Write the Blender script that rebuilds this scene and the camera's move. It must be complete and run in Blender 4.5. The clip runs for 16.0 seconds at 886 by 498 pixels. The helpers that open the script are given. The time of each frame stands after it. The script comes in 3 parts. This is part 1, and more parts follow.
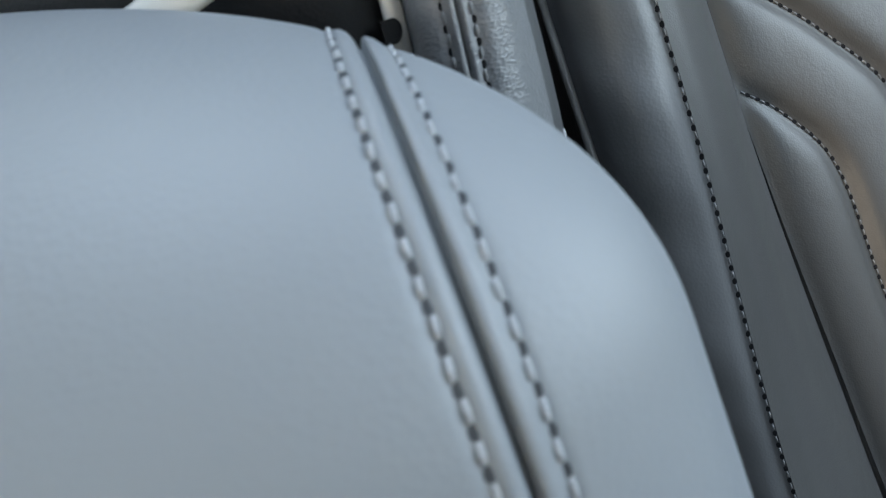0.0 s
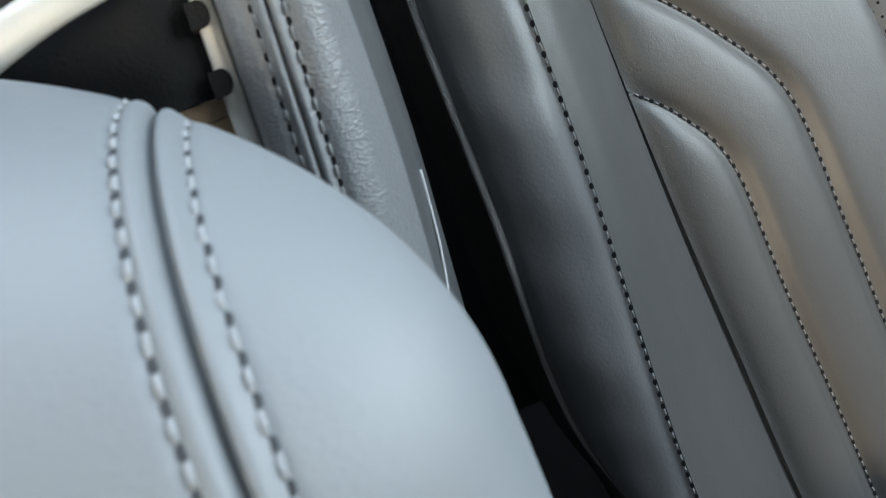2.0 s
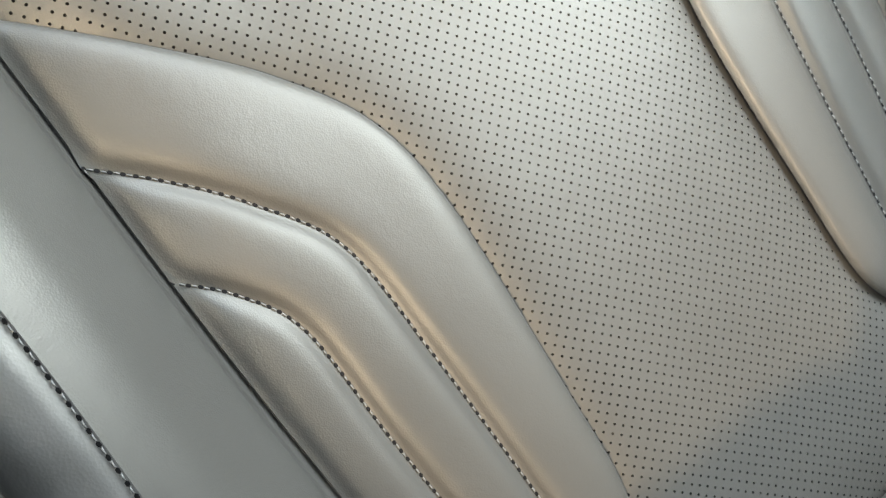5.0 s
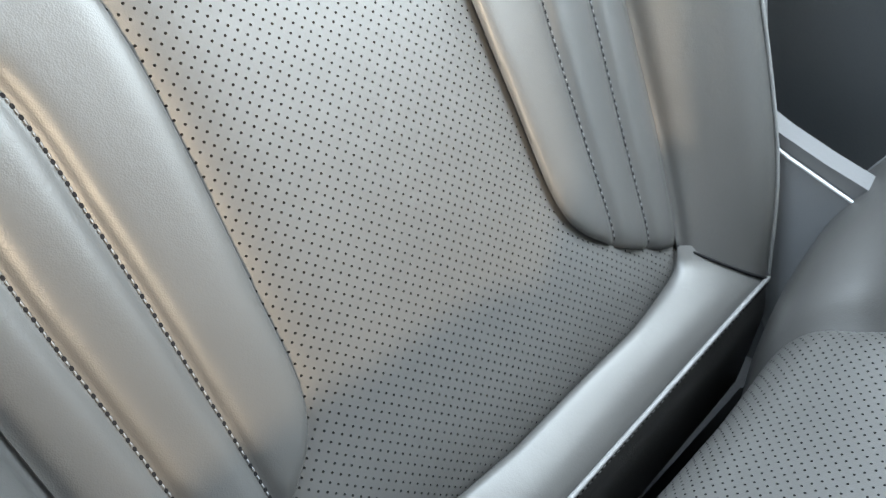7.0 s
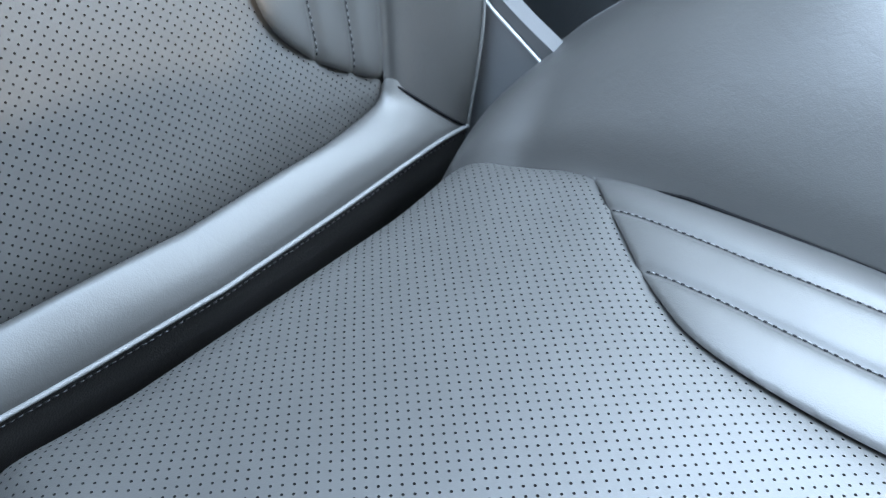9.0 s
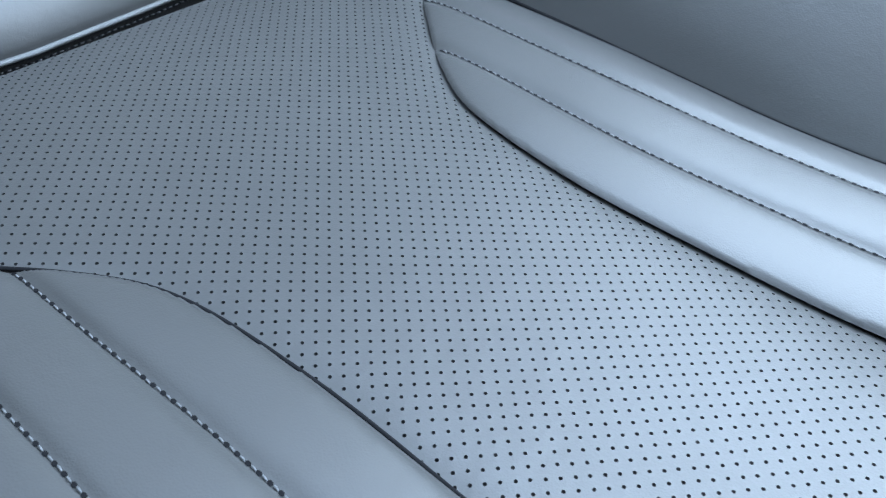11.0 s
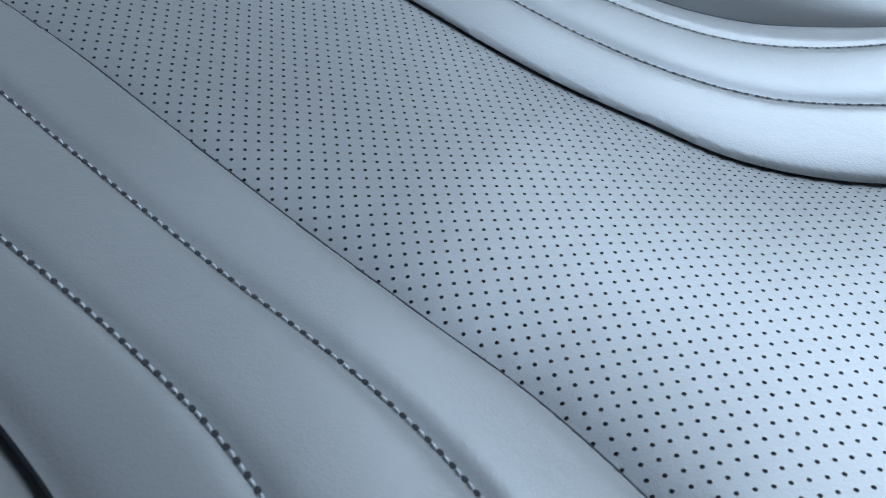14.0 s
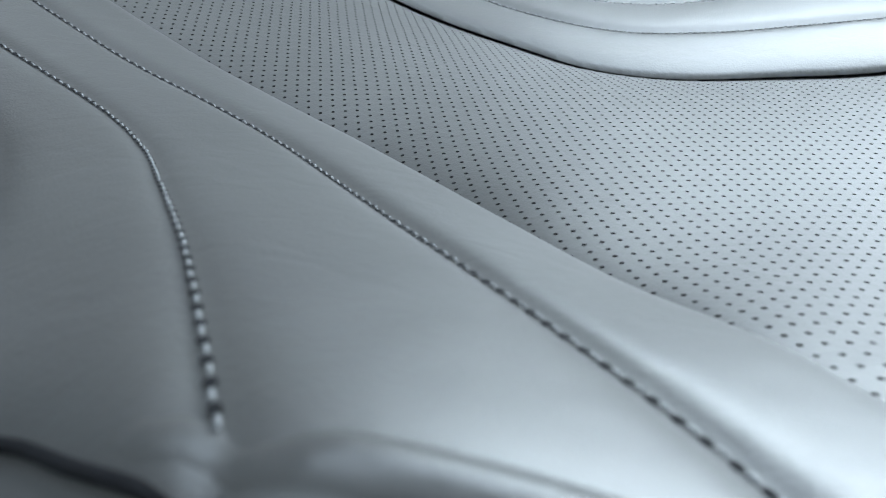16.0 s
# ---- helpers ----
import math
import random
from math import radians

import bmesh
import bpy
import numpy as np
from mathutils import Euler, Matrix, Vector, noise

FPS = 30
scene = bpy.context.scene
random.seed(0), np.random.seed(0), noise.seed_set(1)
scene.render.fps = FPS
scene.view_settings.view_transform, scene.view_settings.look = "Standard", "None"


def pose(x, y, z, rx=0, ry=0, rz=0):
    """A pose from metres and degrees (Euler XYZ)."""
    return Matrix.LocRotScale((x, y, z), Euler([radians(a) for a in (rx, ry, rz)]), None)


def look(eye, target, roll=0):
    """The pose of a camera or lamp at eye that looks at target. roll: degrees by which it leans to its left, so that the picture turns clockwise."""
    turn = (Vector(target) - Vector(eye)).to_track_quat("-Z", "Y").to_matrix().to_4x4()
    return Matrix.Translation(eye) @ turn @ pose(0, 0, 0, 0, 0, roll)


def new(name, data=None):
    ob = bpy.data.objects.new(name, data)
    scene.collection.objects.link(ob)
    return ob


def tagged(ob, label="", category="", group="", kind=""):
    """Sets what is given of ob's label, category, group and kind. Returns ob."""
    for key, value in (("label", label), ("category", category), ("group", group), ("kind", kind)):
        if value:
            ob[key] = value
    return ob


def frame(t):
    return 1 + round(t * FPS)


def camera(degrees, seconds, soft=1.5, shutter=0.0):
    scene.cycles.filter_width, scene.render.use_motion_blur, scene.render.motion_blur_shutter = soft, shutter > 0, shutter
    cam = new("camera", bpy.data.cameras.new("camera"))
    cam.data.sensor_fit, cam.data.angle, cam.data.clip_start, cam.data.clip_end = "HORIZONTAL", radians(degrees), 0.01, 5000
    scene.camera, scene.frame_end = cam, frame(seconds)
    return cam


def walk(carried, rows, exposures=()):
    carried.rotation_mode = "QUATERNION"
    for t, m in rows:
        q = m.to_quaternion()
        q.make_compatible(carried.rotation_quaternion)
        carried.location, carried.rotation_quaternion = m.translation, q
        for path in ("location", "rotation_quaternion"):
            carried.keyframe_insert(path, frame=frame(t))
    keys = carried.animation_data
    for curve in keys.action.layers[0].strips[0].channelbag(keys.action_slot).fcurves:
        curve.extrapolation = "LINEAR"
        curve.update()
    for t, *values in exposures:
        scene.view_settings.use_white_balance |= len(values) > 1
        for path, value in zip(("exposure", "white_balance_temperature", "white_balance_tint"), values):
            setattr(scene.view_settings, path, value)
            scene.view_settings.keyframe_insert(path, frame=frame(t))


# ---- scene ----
cam = camera(57.49, 16.0, soft=1.1)
cam.data.dof.use_dof, cam.data.dof.focus_distance, cam.data.dof.aperture_fstop = True, 0.3, 25.0
PATH = [
    (0, (-0.3472, -0.0863, 0.7522), (-0.3295, 0.3712, 0.5512), -19.39),
    (0.5, (-0.3509, -0.0859, 0.7467), (-0.3299, 0.3673, 0.5367), -18.56),
    (1, (-0.3491, -0.0881, 0.7476), (-0.3274, 0.362, 0.5309), -18.75),
    (1.5, (-0.3395, -0.083, 0.7525), (-0.3105, 0.3618, 0.526), -19.58),
    (2, (-0.3202, -0.077, 0.7568), (-0.2807, 0.3682, 0.5326), -21.04),
    (2.5, (-0.2995, -0.0702, 0.7656), (-0.2447, 0.3729, 0.5404), -22.98),
    (3, (-0.2809, -0.077, 0.7538), (-0.2036, 0.3763, 0.5573), -25.09),
    (3.5, (-0.254, -0.0824, 0.747), (-0.1592, 0.3745, 0.5675), -26.69),
    (3.7, (-0.2426, -0.0854, 0.7454), (-0.1384, 0.3701, 0.5675), -27.36),
    (5.8, (-0.2102, -0.0954, 0.723), (-0.0099, 0.301, 0.4931), -22.59),
    (6, (-0.2079, -0.0962, 0.7191), (0.0009, 0.2903, 0.4803), -21.01),
    (6.5, (-0.2006, -0.0973, 0.7094), (0.0343, 0.2593, 0.4491), -16.39),
    (7, (-0.1955, -0.0954, 0.6993), (0.0579, 0.2315, 0.4184), -11.45),
    (7.5, (-0.1936, -0.1052, 0.6976), (0.0785, 0.1873, 0.397), -6.22),
    (8, (-0.1852, -0.1235, 0.69), (0.0998, 0.1375, 0.3729), -1.28),
    (8.5, (-0.187, -0.1547, 0.6804), (0.1085, 0.0818, 0.3537), 3.30),
    (9, (-0.1861, -0.1841, 0.6741), (0.1142, 0.0308, 0.3369), 6.69),
    (9.5, (-0.1849, -0.217, 0.6619), (0.1168, -0.0246, 0.3127), 10.18),
    (10, (-0.1783, -0.2498, 0.6459), (0.1271, -0.0728, 0.2918), 13.34),
    (10.2, (-0.1783, -0.258, 0.6413), (0.1253, -0.0834, 0.2844), 13.77),
    (12.3, (-0.1936, -0.3357, 0.6368), (0.1153, -0.2008, 0.2675), 22.35),
    (12.5, (-0.1954, -0.3425, 0.6332), (0.098, -0.2204, 0.2868), 23.61),
    (13, (-0.205, -0.3622, 0.6318), (0.116, -0.2389, 0.2688), 25.74),
    (13.5, (-0.2137, -0.3841, 0.6328), (0.0963, -0.2836, 0.2941), 28.13),
    (14, (-0.223, -0.405, 0.628), (0.0924, -0.3163, 0.2911), 30.07),
    (14.5, (-0.2298, -0.4349, 0.627), (0.092, -0.3419, 0.2974), 29.46),
    (15, (-0.2497, -0.4708, 0.6272), (0.0766, -0.3625, 0.3067), 27.78),
    (15.5, (-0.2631, -0.5049, 0.6172), (0.0692, -0.3717, 0.3127), 25.54),
    (16, (-0.2788, -0.5362, 0.6083), (0.0642, -0.386, 0.3242), 25.17),
]
EXPOSURES = [(0, 2.1, 6950, 10), (1.5, 2.15, 7000, 10), (2.0, 2.4, 7400, 10), (2.5, 2.75, 7950, 10), (3.0, 3.1, 8500, 10), (3.5, 3.3, 8800, 10), (5.8, 3.35, 8400, 10), (7.0, 3.5, 7600, 10), (8.0, 3.6, 6950, 10), (9.0, 3.42, 6550, 10), (10, 3.15, 6350, 10), (12.5, 2.85, 6250, 10), (14, 2.85, 6450, 10), (15, 2.85, 6750, 10), (16, 2.95, 7300, 10)]
walk(cam, [(t, look(eye, target, roll)) for t, eye, target, roll in PATH], EXPOSURES)

# ---------------------------------------------------------------- light
world = bpy.data.worlds.new("world")
scene.world = world
world.use_nodes = True
wn = world.node_tree.nodes
sky = wn.new("ShaderNodeTexSky")
sky.sky_type = "NISHITA"
sky.sun_disc = False
sky.sun_elevation = radians(14.8)
sky.sun_rotation = radians(212)
sky.dust_density = 0.4
sky.ozone_density = 0.8
world.node_tree.links.new(sky.outputs[0], wn["Background"].inputs[0])
wn["Background"].inputs[1].default_value = 0.15
sun = new("sun", bpy.data.lights.new("sun", "SUN"))
sun.data.energy, sun.data.angle, sun.data.color = 0.46, radians(0.9), (1.0, 0.86, 0.69)
sun.matrix_world = look((-0.512, -0.82, 0.256), (0, 0, 0))

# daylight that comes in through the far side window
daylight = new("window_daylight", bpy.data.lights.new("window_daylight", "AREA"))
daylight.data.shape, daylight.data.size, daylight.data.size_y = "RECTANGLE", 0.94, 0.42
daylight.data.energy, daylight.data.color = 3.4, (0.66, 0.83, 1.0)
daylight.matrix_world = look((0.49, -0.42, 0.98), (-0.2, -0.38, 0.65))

# added roof lamps over an assumed glass roof, to brighten cushion and bolsters
roof_fill = new("roof_fill_lamp", bpy.data.lights.new("roof_fill_lamp", "AREA"))
roof_fill.data.shape, roof_fill.data.size, roof_fill.data.size_y = "RECTANGLE", 0.4, 0.5
roof_fill.data.energy, roof_fill.data.color, roof_fill.data.spread = 0.88, (0.6, 0.78, 1.0), radians(110)
roof_fill.matrix_world = look((0.21, -0.1, 1.26), (0.19, -0.12, 0.33))
# added lamp, set for the highlights on the far bolster and the pad
near_roof_fill = new("near_roof_fill_lamp", bpy.data.lights.new("near_roof_fill_lamp", "AREA"))
near_roof_fill.data.shape, near_roof_fill.data.size, near_roof_fill.data.size_y = "RECTANGLE", 0.4, 0.4
near_roof_fill.data.energy, near_roof_fill.data.color, near_roof_fill.data.spread = 0.66, (0.6, 0.78, 1.0), radians(140)
near_roof_fill.matrix_world = look((-0.36, 0.14, 1.26), (0.05, -0.01, 0.45))

# daylight that comes in through the near side window
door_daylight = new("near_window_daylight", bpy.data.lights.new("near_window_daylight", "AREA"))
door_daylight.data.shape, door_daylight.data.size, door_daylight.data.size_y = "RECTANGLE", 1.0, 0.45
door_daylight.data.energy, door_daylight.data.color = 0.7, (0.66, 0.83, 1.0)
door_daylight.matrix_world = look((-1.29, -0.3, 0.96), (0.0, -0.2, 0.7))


# ---------------------------------------------------------------- materials
def material(name, color, rough=0.5, metal=0.0, grain=900.0, relief=0.15, spot=0.08, spec=0.5, coat=0.0, wear=1.0, stretch=1.0):
    """A procedural surface: base colour with two scales of variation, fine relief and uneven gloss."""
    m = bpy.data.materials.new(name)
    m.use_nodes = True
    nt = m.node_tree
    n, l = nt.nodes, nt.links
    b = n["Principled BSDF"]
    b.inputs["Metallic"].default_value = metal
    b.inputs["Specular IOR Level"].default_value = spec
    b.inputs["Coat Weight"].default_value = coat
    place = n.new("ShaderNodeTexCoord")
    tc = n.new("ShaderNodeMapping")
    tc.inputs["Scale"].default_value = (1.0, 1.0, stretch)
    l.new(place.outputs["Object"], tc.inputs["Vector"])
    big = n.new("ShaderNodeTexNoise")
    big.inputs["Scale"].default_value = 9.0
    big.inputs["Detail"].default_value = 4.0
    l.new(tc.outputs["Vector"], big.inputs["Vector"])
    fine = n.new("ShaderNodeTexNoise")
    fine.inputs["Scale"].default_value = grain * 0.35
    fine.inputs["Detail"].default_value = 3.0
    l.new(tc.outputs["Vector"], fine.inputs["Vector"])
    cells = n.new("ShaderNodeTexVoronoi")
    cells.inputs["Scale"].default_value = grain
    l.new(tc.outputs["Vector"], cells.inputs["Vector"])
    mix = n.new("ShaderNodeMix")
    mix.data_type = "RGBA"
    mix.inputs[6].default_value = (*[c * (1 - spot) for c in color], 1)
    mix.inputs[7].default_value = (*[min(1, c * (1 + spot)) for c in color], 1)
    l.new(big.outputs["Fac"], mix.inputs[0])
    l.new(mix.outputs[2], b.inputs["Base Color"])
    rr = n.new("ShaderNodeMapRange")
    rr.inputs["To Min"].default_value = max(0.0, rough - 0.06)
    rr.inputs["To Max"].default_value = rough + 0.06
    l.new(big.outputs["Fac"], rr.inputs["Value"])
    l.new(rr.outputs[0], b.inputs["Roughness"])
    add = n.new("ShaderNodeMath")
    add.operation = "ADD"
    l.new(cells.outputs["Distance"], add.inputs[0])
    l.new(fine.outputs["Fac"], add.inputs[1])
    crease = n.new("ShaderNodeTexNoise")
    crease.inputs["Scale"].default_value = 70.0
    crease.inputs["Detail"].default_value = 5.0
    crease.inputs["Distortion"].default_value = 0.8
    l.new(tc.outputs["Vector"], crease.inputs["Vector"])
    fold = n.new("ShaderNodeMath")
    fold.operation = "MULTIPLY_ADD"
    fold.inputs[1].default_value = wear
    l.new(crease.outputs["Fac"], fold.inputs[0])
    l.new(add.outputs[0], fold.inputs[2])
    bump = n.new("ShaderNodeBump")
    bump.inputs["Strength"].default_value = relief
    bump.inputs["Distance"].default_value = 0.0006
    l.new(fold.outputs[0], bump.inputs["Height"])
    l.new(bump.outputs[0], b.inputs["Normal"])
    return m


LEATHER = material("grey_leather", (0.05, 0.0488, 0.0472), 0.43, grain=1300.0, relief=0.1, wear=5.5, spot=0.12)
LEATHER_GRAIN = material("grained_leather", (0.13, 0.134, 0.14), 0.4, grain=900.0, relief=0.3, wear=0.4, stretch=1.5)
LEATHER_SIDE = material("side_leather", (0.08, 0.08, 0.0825), 0.42, relief=0.08)
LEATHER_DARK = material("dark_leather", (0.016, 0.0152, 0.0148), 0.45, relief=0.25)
PILLAR_SIDE = material("smooth_flank", (0.05, 0.053, 0.056), 0.36, grain=900.0, relief=0.06)
THREAD = material("grey_thread", (0.115, 0.1165, 0.118), 0.65, grain=2500.0, relief=0.2)
THREAD_HEM = material("dark_thread", (0.1, 0.1, 0.105), 0.6, grain=2500.0, relief=0.6)
THREAD_PALE = material("pale_thread", (0.28, 0.288, 0.3), 0.55, grain=2500.0, relief=0.5)
LEATHER_PAD = material("pad_leather", (0.172, 0.1815, 0.193), 0.54, grain=700.0, relief=0.09)
THREAD_DARK = material("seam_gap", (0.009, 0.009, 0.01), 0.9, spec=0.08)
NEEDLE = material("needle_hole", (0.045, 0.048, 0.053), 0.85, spec=0.2)
FOAM = material("dark_backing", (0.012, 0.012, 0.013), 0.9)
PIPING = material("piping_cord", (0.13, 0.13, 0.13), 0.35, grain=2200.0, relief=0.4)
PIPING_DARK = material("dark_cord", (0.16, 0.155, 0.15), 0.55, grain=2500.0, relief=0.7)
BLACK = material("black_plastic", (0.006, 0.006, 0.0065), 0.6, relief=0.2, spec=0.2)
TRIM = material("charcoal_trim", (0.05, 0.053, 0.056), 0.55, grain=500.0, relief=0.5)
SATIN = material("satin_metal", (0.55, 0.53, 0.49), 0.45, metal=0.25, relief=0.05)
# pale colour of the inlaid line and of the drawn glint
BRIGHT = material("glint_line", (0.38, 0.38, 0.38), 0.35, relief=0.05)
WOOD = material("striped_wood", (0.27, 0.18, 0.115), 0.5, relief=0.2)
CARPET = material("carpet", (0.02, 0.02, 0.022), 0.95, grain=300.0, relief=0.8)
HEADLINER = material("headliner_cloth", (0.16, 0.16, 0.16), 0.9, grain=500.0, relief=0.4)


# ---------------------------------------------------------------- helpers
def mesh_ob(name, verts, faces, mats, smooth=True, index=None):
    me = bpy.data.meshes.new(name)
    me.from_pydata([tuple(map(float, v)) for v in verts], [], faces)
    for m in mats if isinstance(mats, (list, tuple)) else [mats]:
        me.materials.append(m)
    if index is not None:
        me.polygons.foreach_set("material_index", np.asarray(index, dtype=np.int32))
    me.polygons.foreach_set("use_smooth", np.full(len(me.polygons), smooth))
    me.update()
    return new(name, me)


def part(name, verts, faces, mats, parent, label="", smooth=True, index=None, kind=""):
    """One mesh object under a thing or a part."""
    ob = mesh_ob(name, verts, faces, mats, smooth, index)
    ob.parent = parent
    return tagged(ob, label, kind=kind)


def curve(points, k=10):
    """A smooth line through control points."""
    P = np.asarray(points, float)
    Q = np.vstack([2 * P[0] - P[1], P, 2 * P[-1] - P[-2]])
    t = np.linspace(0, 1, k, endpoint=False)[:, None]
    out = []
    for i in range(len(P) - 1):
        a, b, c, d = Q[i:i + 4]
        out.append(0.5 * (2 * b + (c - a) * t + (2 * a - 5 * b + 4 * c - d) * t * t + (3 * b - a - 3 * c + d) * t ** 3))
    return np.vstack(out + [P[-1:]])


def resample(line, step):
    seg = np.sqrt((np.diff(line, axis=0) ** 2).sum(1))
    s = np.r_[0, np.cumsum(seg)]
    at = np.arange(0, s[-1], step)
    return np.stack([np.interp(at, s, line[:, i]) for i in range(line.shape[1])], 1)


def spread(line, count):
    seg = np.sqrt((np.diff(line, axis=0) ** 2).sum(1))
    s = np.r_[0, np.cumsum(seg)]
    at = np.linspace(0, s[-1], count)
    return np.stack([np.interp(at, s, line[:, i]) for i in range(line.shape[1])], 1)


def away(pts, line):
    """Distance of 2D points from a polyline."""
    best = np.full(len(pts), 9.0)
    for a, b in zip(line[:-1], line[1:]):
        d = b - a
        t = np.clip(((pts - a) @ d) / max(d @ d, 1e-12), 0, 1)
        best = np.minimum(best, np.hypot(*(pts - a - t[:, None] * d).T))
    return best


def within(pts, ring):
    inside = np.zeros(len(pts), bool)
    x, y = pts.T
    for (x0, y0), (x1, y1) in zip(ring, np.roll(ring, -1, axis=0)):
        if y0 != y1:
            inside ^= ((y0 > y) != (y1 > y)) & (x < (x1 - x0) * (y - y0) / (y1 - y0) + x0)
    return inside


def upto(line, point):
    """The stretch of a polyline up to its place nearest to a point, and the rest."""
    i = int(np.argmin(np.hypot(*(line - point).T)))
    return line[:i + 1], line[i:]


MIRROR = np.array([-1.0, 1.0])


def tube(line, radius, sides=8):
    line = np.asarray(line, float)
    tan = np.gradient(line, axis=0)
    tan /= np.linalg.norm(tan, axis=1)[:, None]
    up = np.cross(tan, (0.31, 0.22, 0.93))
    up /= np.linalg.norm(up, axis=1)[:, None]
    side = np.cross(tan, up)
    a = np.arange(sides) * 2 * np.pi / sides
    v = (line[:, None] + radius * (np.cos(a)[None, :, None] * up[:, None] + np.sin(a)[None, :, None] * side[:, None])).reshape(-1, 3)
    f = [(i * sides + j, i * sides + (j + 1) % sides, (i + 1) * sides + (j + 1) % sides, (i + 1) * sides + j) for i in range(len(line) - 1) for j in range(sides)]
    return v, f + [tuple(range(sides))[::-1], tuple(range(len(v) - sides, len(v)))]


def loft(rails, wrap=False):
    """A surface over rows of points of equal length."""
    rails = np.asarray(rails, float)
    r, c = rails.shape[:2]
    f = [(i * c + j, i * c + (j + 1) % c, (i + 1) * c + (j + 1) % c, (i + 1) * c + j) for i in range(r - 1) for j in range(c if wrap else c - 1)]
    return rails.reshape(-1, 3), f


def box(x0, y0, z0, x1, y1, z1):
    v = [(x, y, z) for x in (x0, x1) for y in (y0, y1) for z in (z0, z1)]
    return v, [(0, 1, 3, 2), (4, 6, 7, 5), (0, 4, 5, 1), (2, 3, 7, 6), (0, 2, 6, 4), (1, 5, 7, 3)]


def stitch_mesh(line, normals, pitch=0.0046, length=0.0026, radius=0.00034, lift=0.0003):
    """Thread stitches along a 3D line, with the needle holes between them."""
    run = np.r_[0, np.cumsum(np.sqrt((np.diff(line, axis=0) ** 2).sum(1)))]
    at = np.arange(0, run[-1], pitch)
    pts = np.stack([np.interp(at, run, c) for c in np.hstack([line, normals]).T], 1)
    rnd = np.random.RandomState(len(pts))
    V, F, I = [], [], []
    ring = [(math.cos(a), math.sin(a)) for a in np.arange(6) * np.pi / 3]
    for i in range(len(pts) - 1):
        p, q = pts[i, :3], pts[i + 1, :3]
        n = pts[i, 3:] / np.linalg.norm(pts[i, 3:])
        t = (q - p) / np.linalg.norm(q - p)
        s = np.cross(t, n)
        t = t + s * rnd.uniform(0.02, 0.1)
        mid = (p + q) / 2 + n * (lift + rnd.uniform(-0.0001, 0.0001)) + s * rnd.uniform(-0.00012, 0.00012)
        L = length * rnd.uniform(0.92, 1.06)
        k = len(V)
        for along, r, dip in ((-0.5, 0.35, -0.0007), (-0.36, 0.85, -0.0001), (0, 1.05, 0.0001), (0.36, 0.85, -0.0001), (0.5, 0.35, -0.0007)):
            for cx, cy in ring:
                V.append(mid + t * along * L + n * (dip + radius * r * cy) + s * (radius * r * 1.15 * cx))
        for a in range(4):
            for b in range(6):
                F.append((k + a * 6 + b, k + a * 6 + (b + 1) % 6, k + a * 6 + 6 + (b + 1) % 6, k + a * 6 + 6 + b))
                I.append(0)
        F += [tuple(k + b for b in range(6))[::-1], tuple(k + 24 + b for b in range(6))]
        I += [0, 0]
        k = len(V)
        for cx, cy in ring:
            V.append(p + n * 0.00012 + t * 0.0012 * cx + s * 0.00085 * cy)
        V.append(p + n * 0.0002)
        for b in range(6):
            F.append((k + b, k + (b + 1) % 6, k + 6))
            I.append(1)
    return V, F, I


# ---------------------------------------------------------------- the seat
SEAT = new("car_seat")
SEAT.matrix_world = pose(0, 0, 0.32, -17, 0, 0)
tagged(SEAT, "grey leather car seat with perforated centre panels and stitched bolsters", "car seat")

# seam lines of the cushion (x, y) and of the backrest (x, z), for the side where x > 0
CS = curve([(0.17, -0.051), (0.134, -0.089), (0.1, -0.128), (0.082, -0.162), (0.0745, -0.22), (0.0748, -0.28), (0.0764, -0.34), (0.0796, -0.39), (0.0828, -0.43), (0.095, -0.47), (0.1154, -0.51), (0.1374, -0.55), (0.1652, -0.59), (0.19, -0.62)])
C1 = curve([(0.114, -0.112), (0.1126, -0.16), (0.1098, -0.22), (0.1105, -0.28), (0.112, -0.34), (0.1144, -0.39), (0.1226, -0.43), (0.1408, -0.47), (0.1633, -0.51), (0.1857, -0.55), (0.207, -0.59), (0.217, -0.605)])
C2 = curve([(0.148, -0.073), (0.146, -0.16), (0.146, -0.22), (0.1473, -0.28), (0.1477, -0.34), (0.1532, -0.39), (0.1676, -0.43), (0.1908, -0.47), (0.2152, -0.51), (0.2418, -0.55), (0.246, -0.556)])
CO = curve([(0.172, -0.048), (0.1763, -0.16), (0.177, -0.22), (0.1762, -0.28), (0.178, -0.34), (0.1868, -0.39), (0.2069, -0.43), (0.232, -0.47), (0.2628, -0.51)])
BS = curve([(0.178, 0.1), (0.151, 0.114), (0.117, 0.137), (0.091, 0.171), (0.086, 0.241), (0.0845, 0.333), (0.094, 0.382), (0.121, 0.42), (0.158, 0.453), (0.202, 0.489)])
B1 = curve([(0.1235, 0.133), (0.1255, 0.199), (0.1295, 0.281), (0.1355, 0.343), (0.158, 0.379), (0.181, 0.404), (0.204, 0.424)])
B2 = curve([(0.153, 0.114), (0.159, 0.199), (0.165, 0.268), (0.169, 0.325), (0.184, 0.353), (0.201, 0.37)])
BO = curve([(0.178, 0.1), (0.1882, 0.171), (0.1937, 0.246), (0.2, 0.349), (0.2045, 0.484), (0.208, 0.56), (0.195, 0.66)])
AP = curve([(0.178, 0.098), (0.165, 0.084), (0.119, 0.078), (0.062, 0.076), (0.0, 0.073)])


def smoothstep(v, a, b):
    t = np.clip((v - a) / (b - a), 0, 1)
    return t * t * (3 - 2 * t)


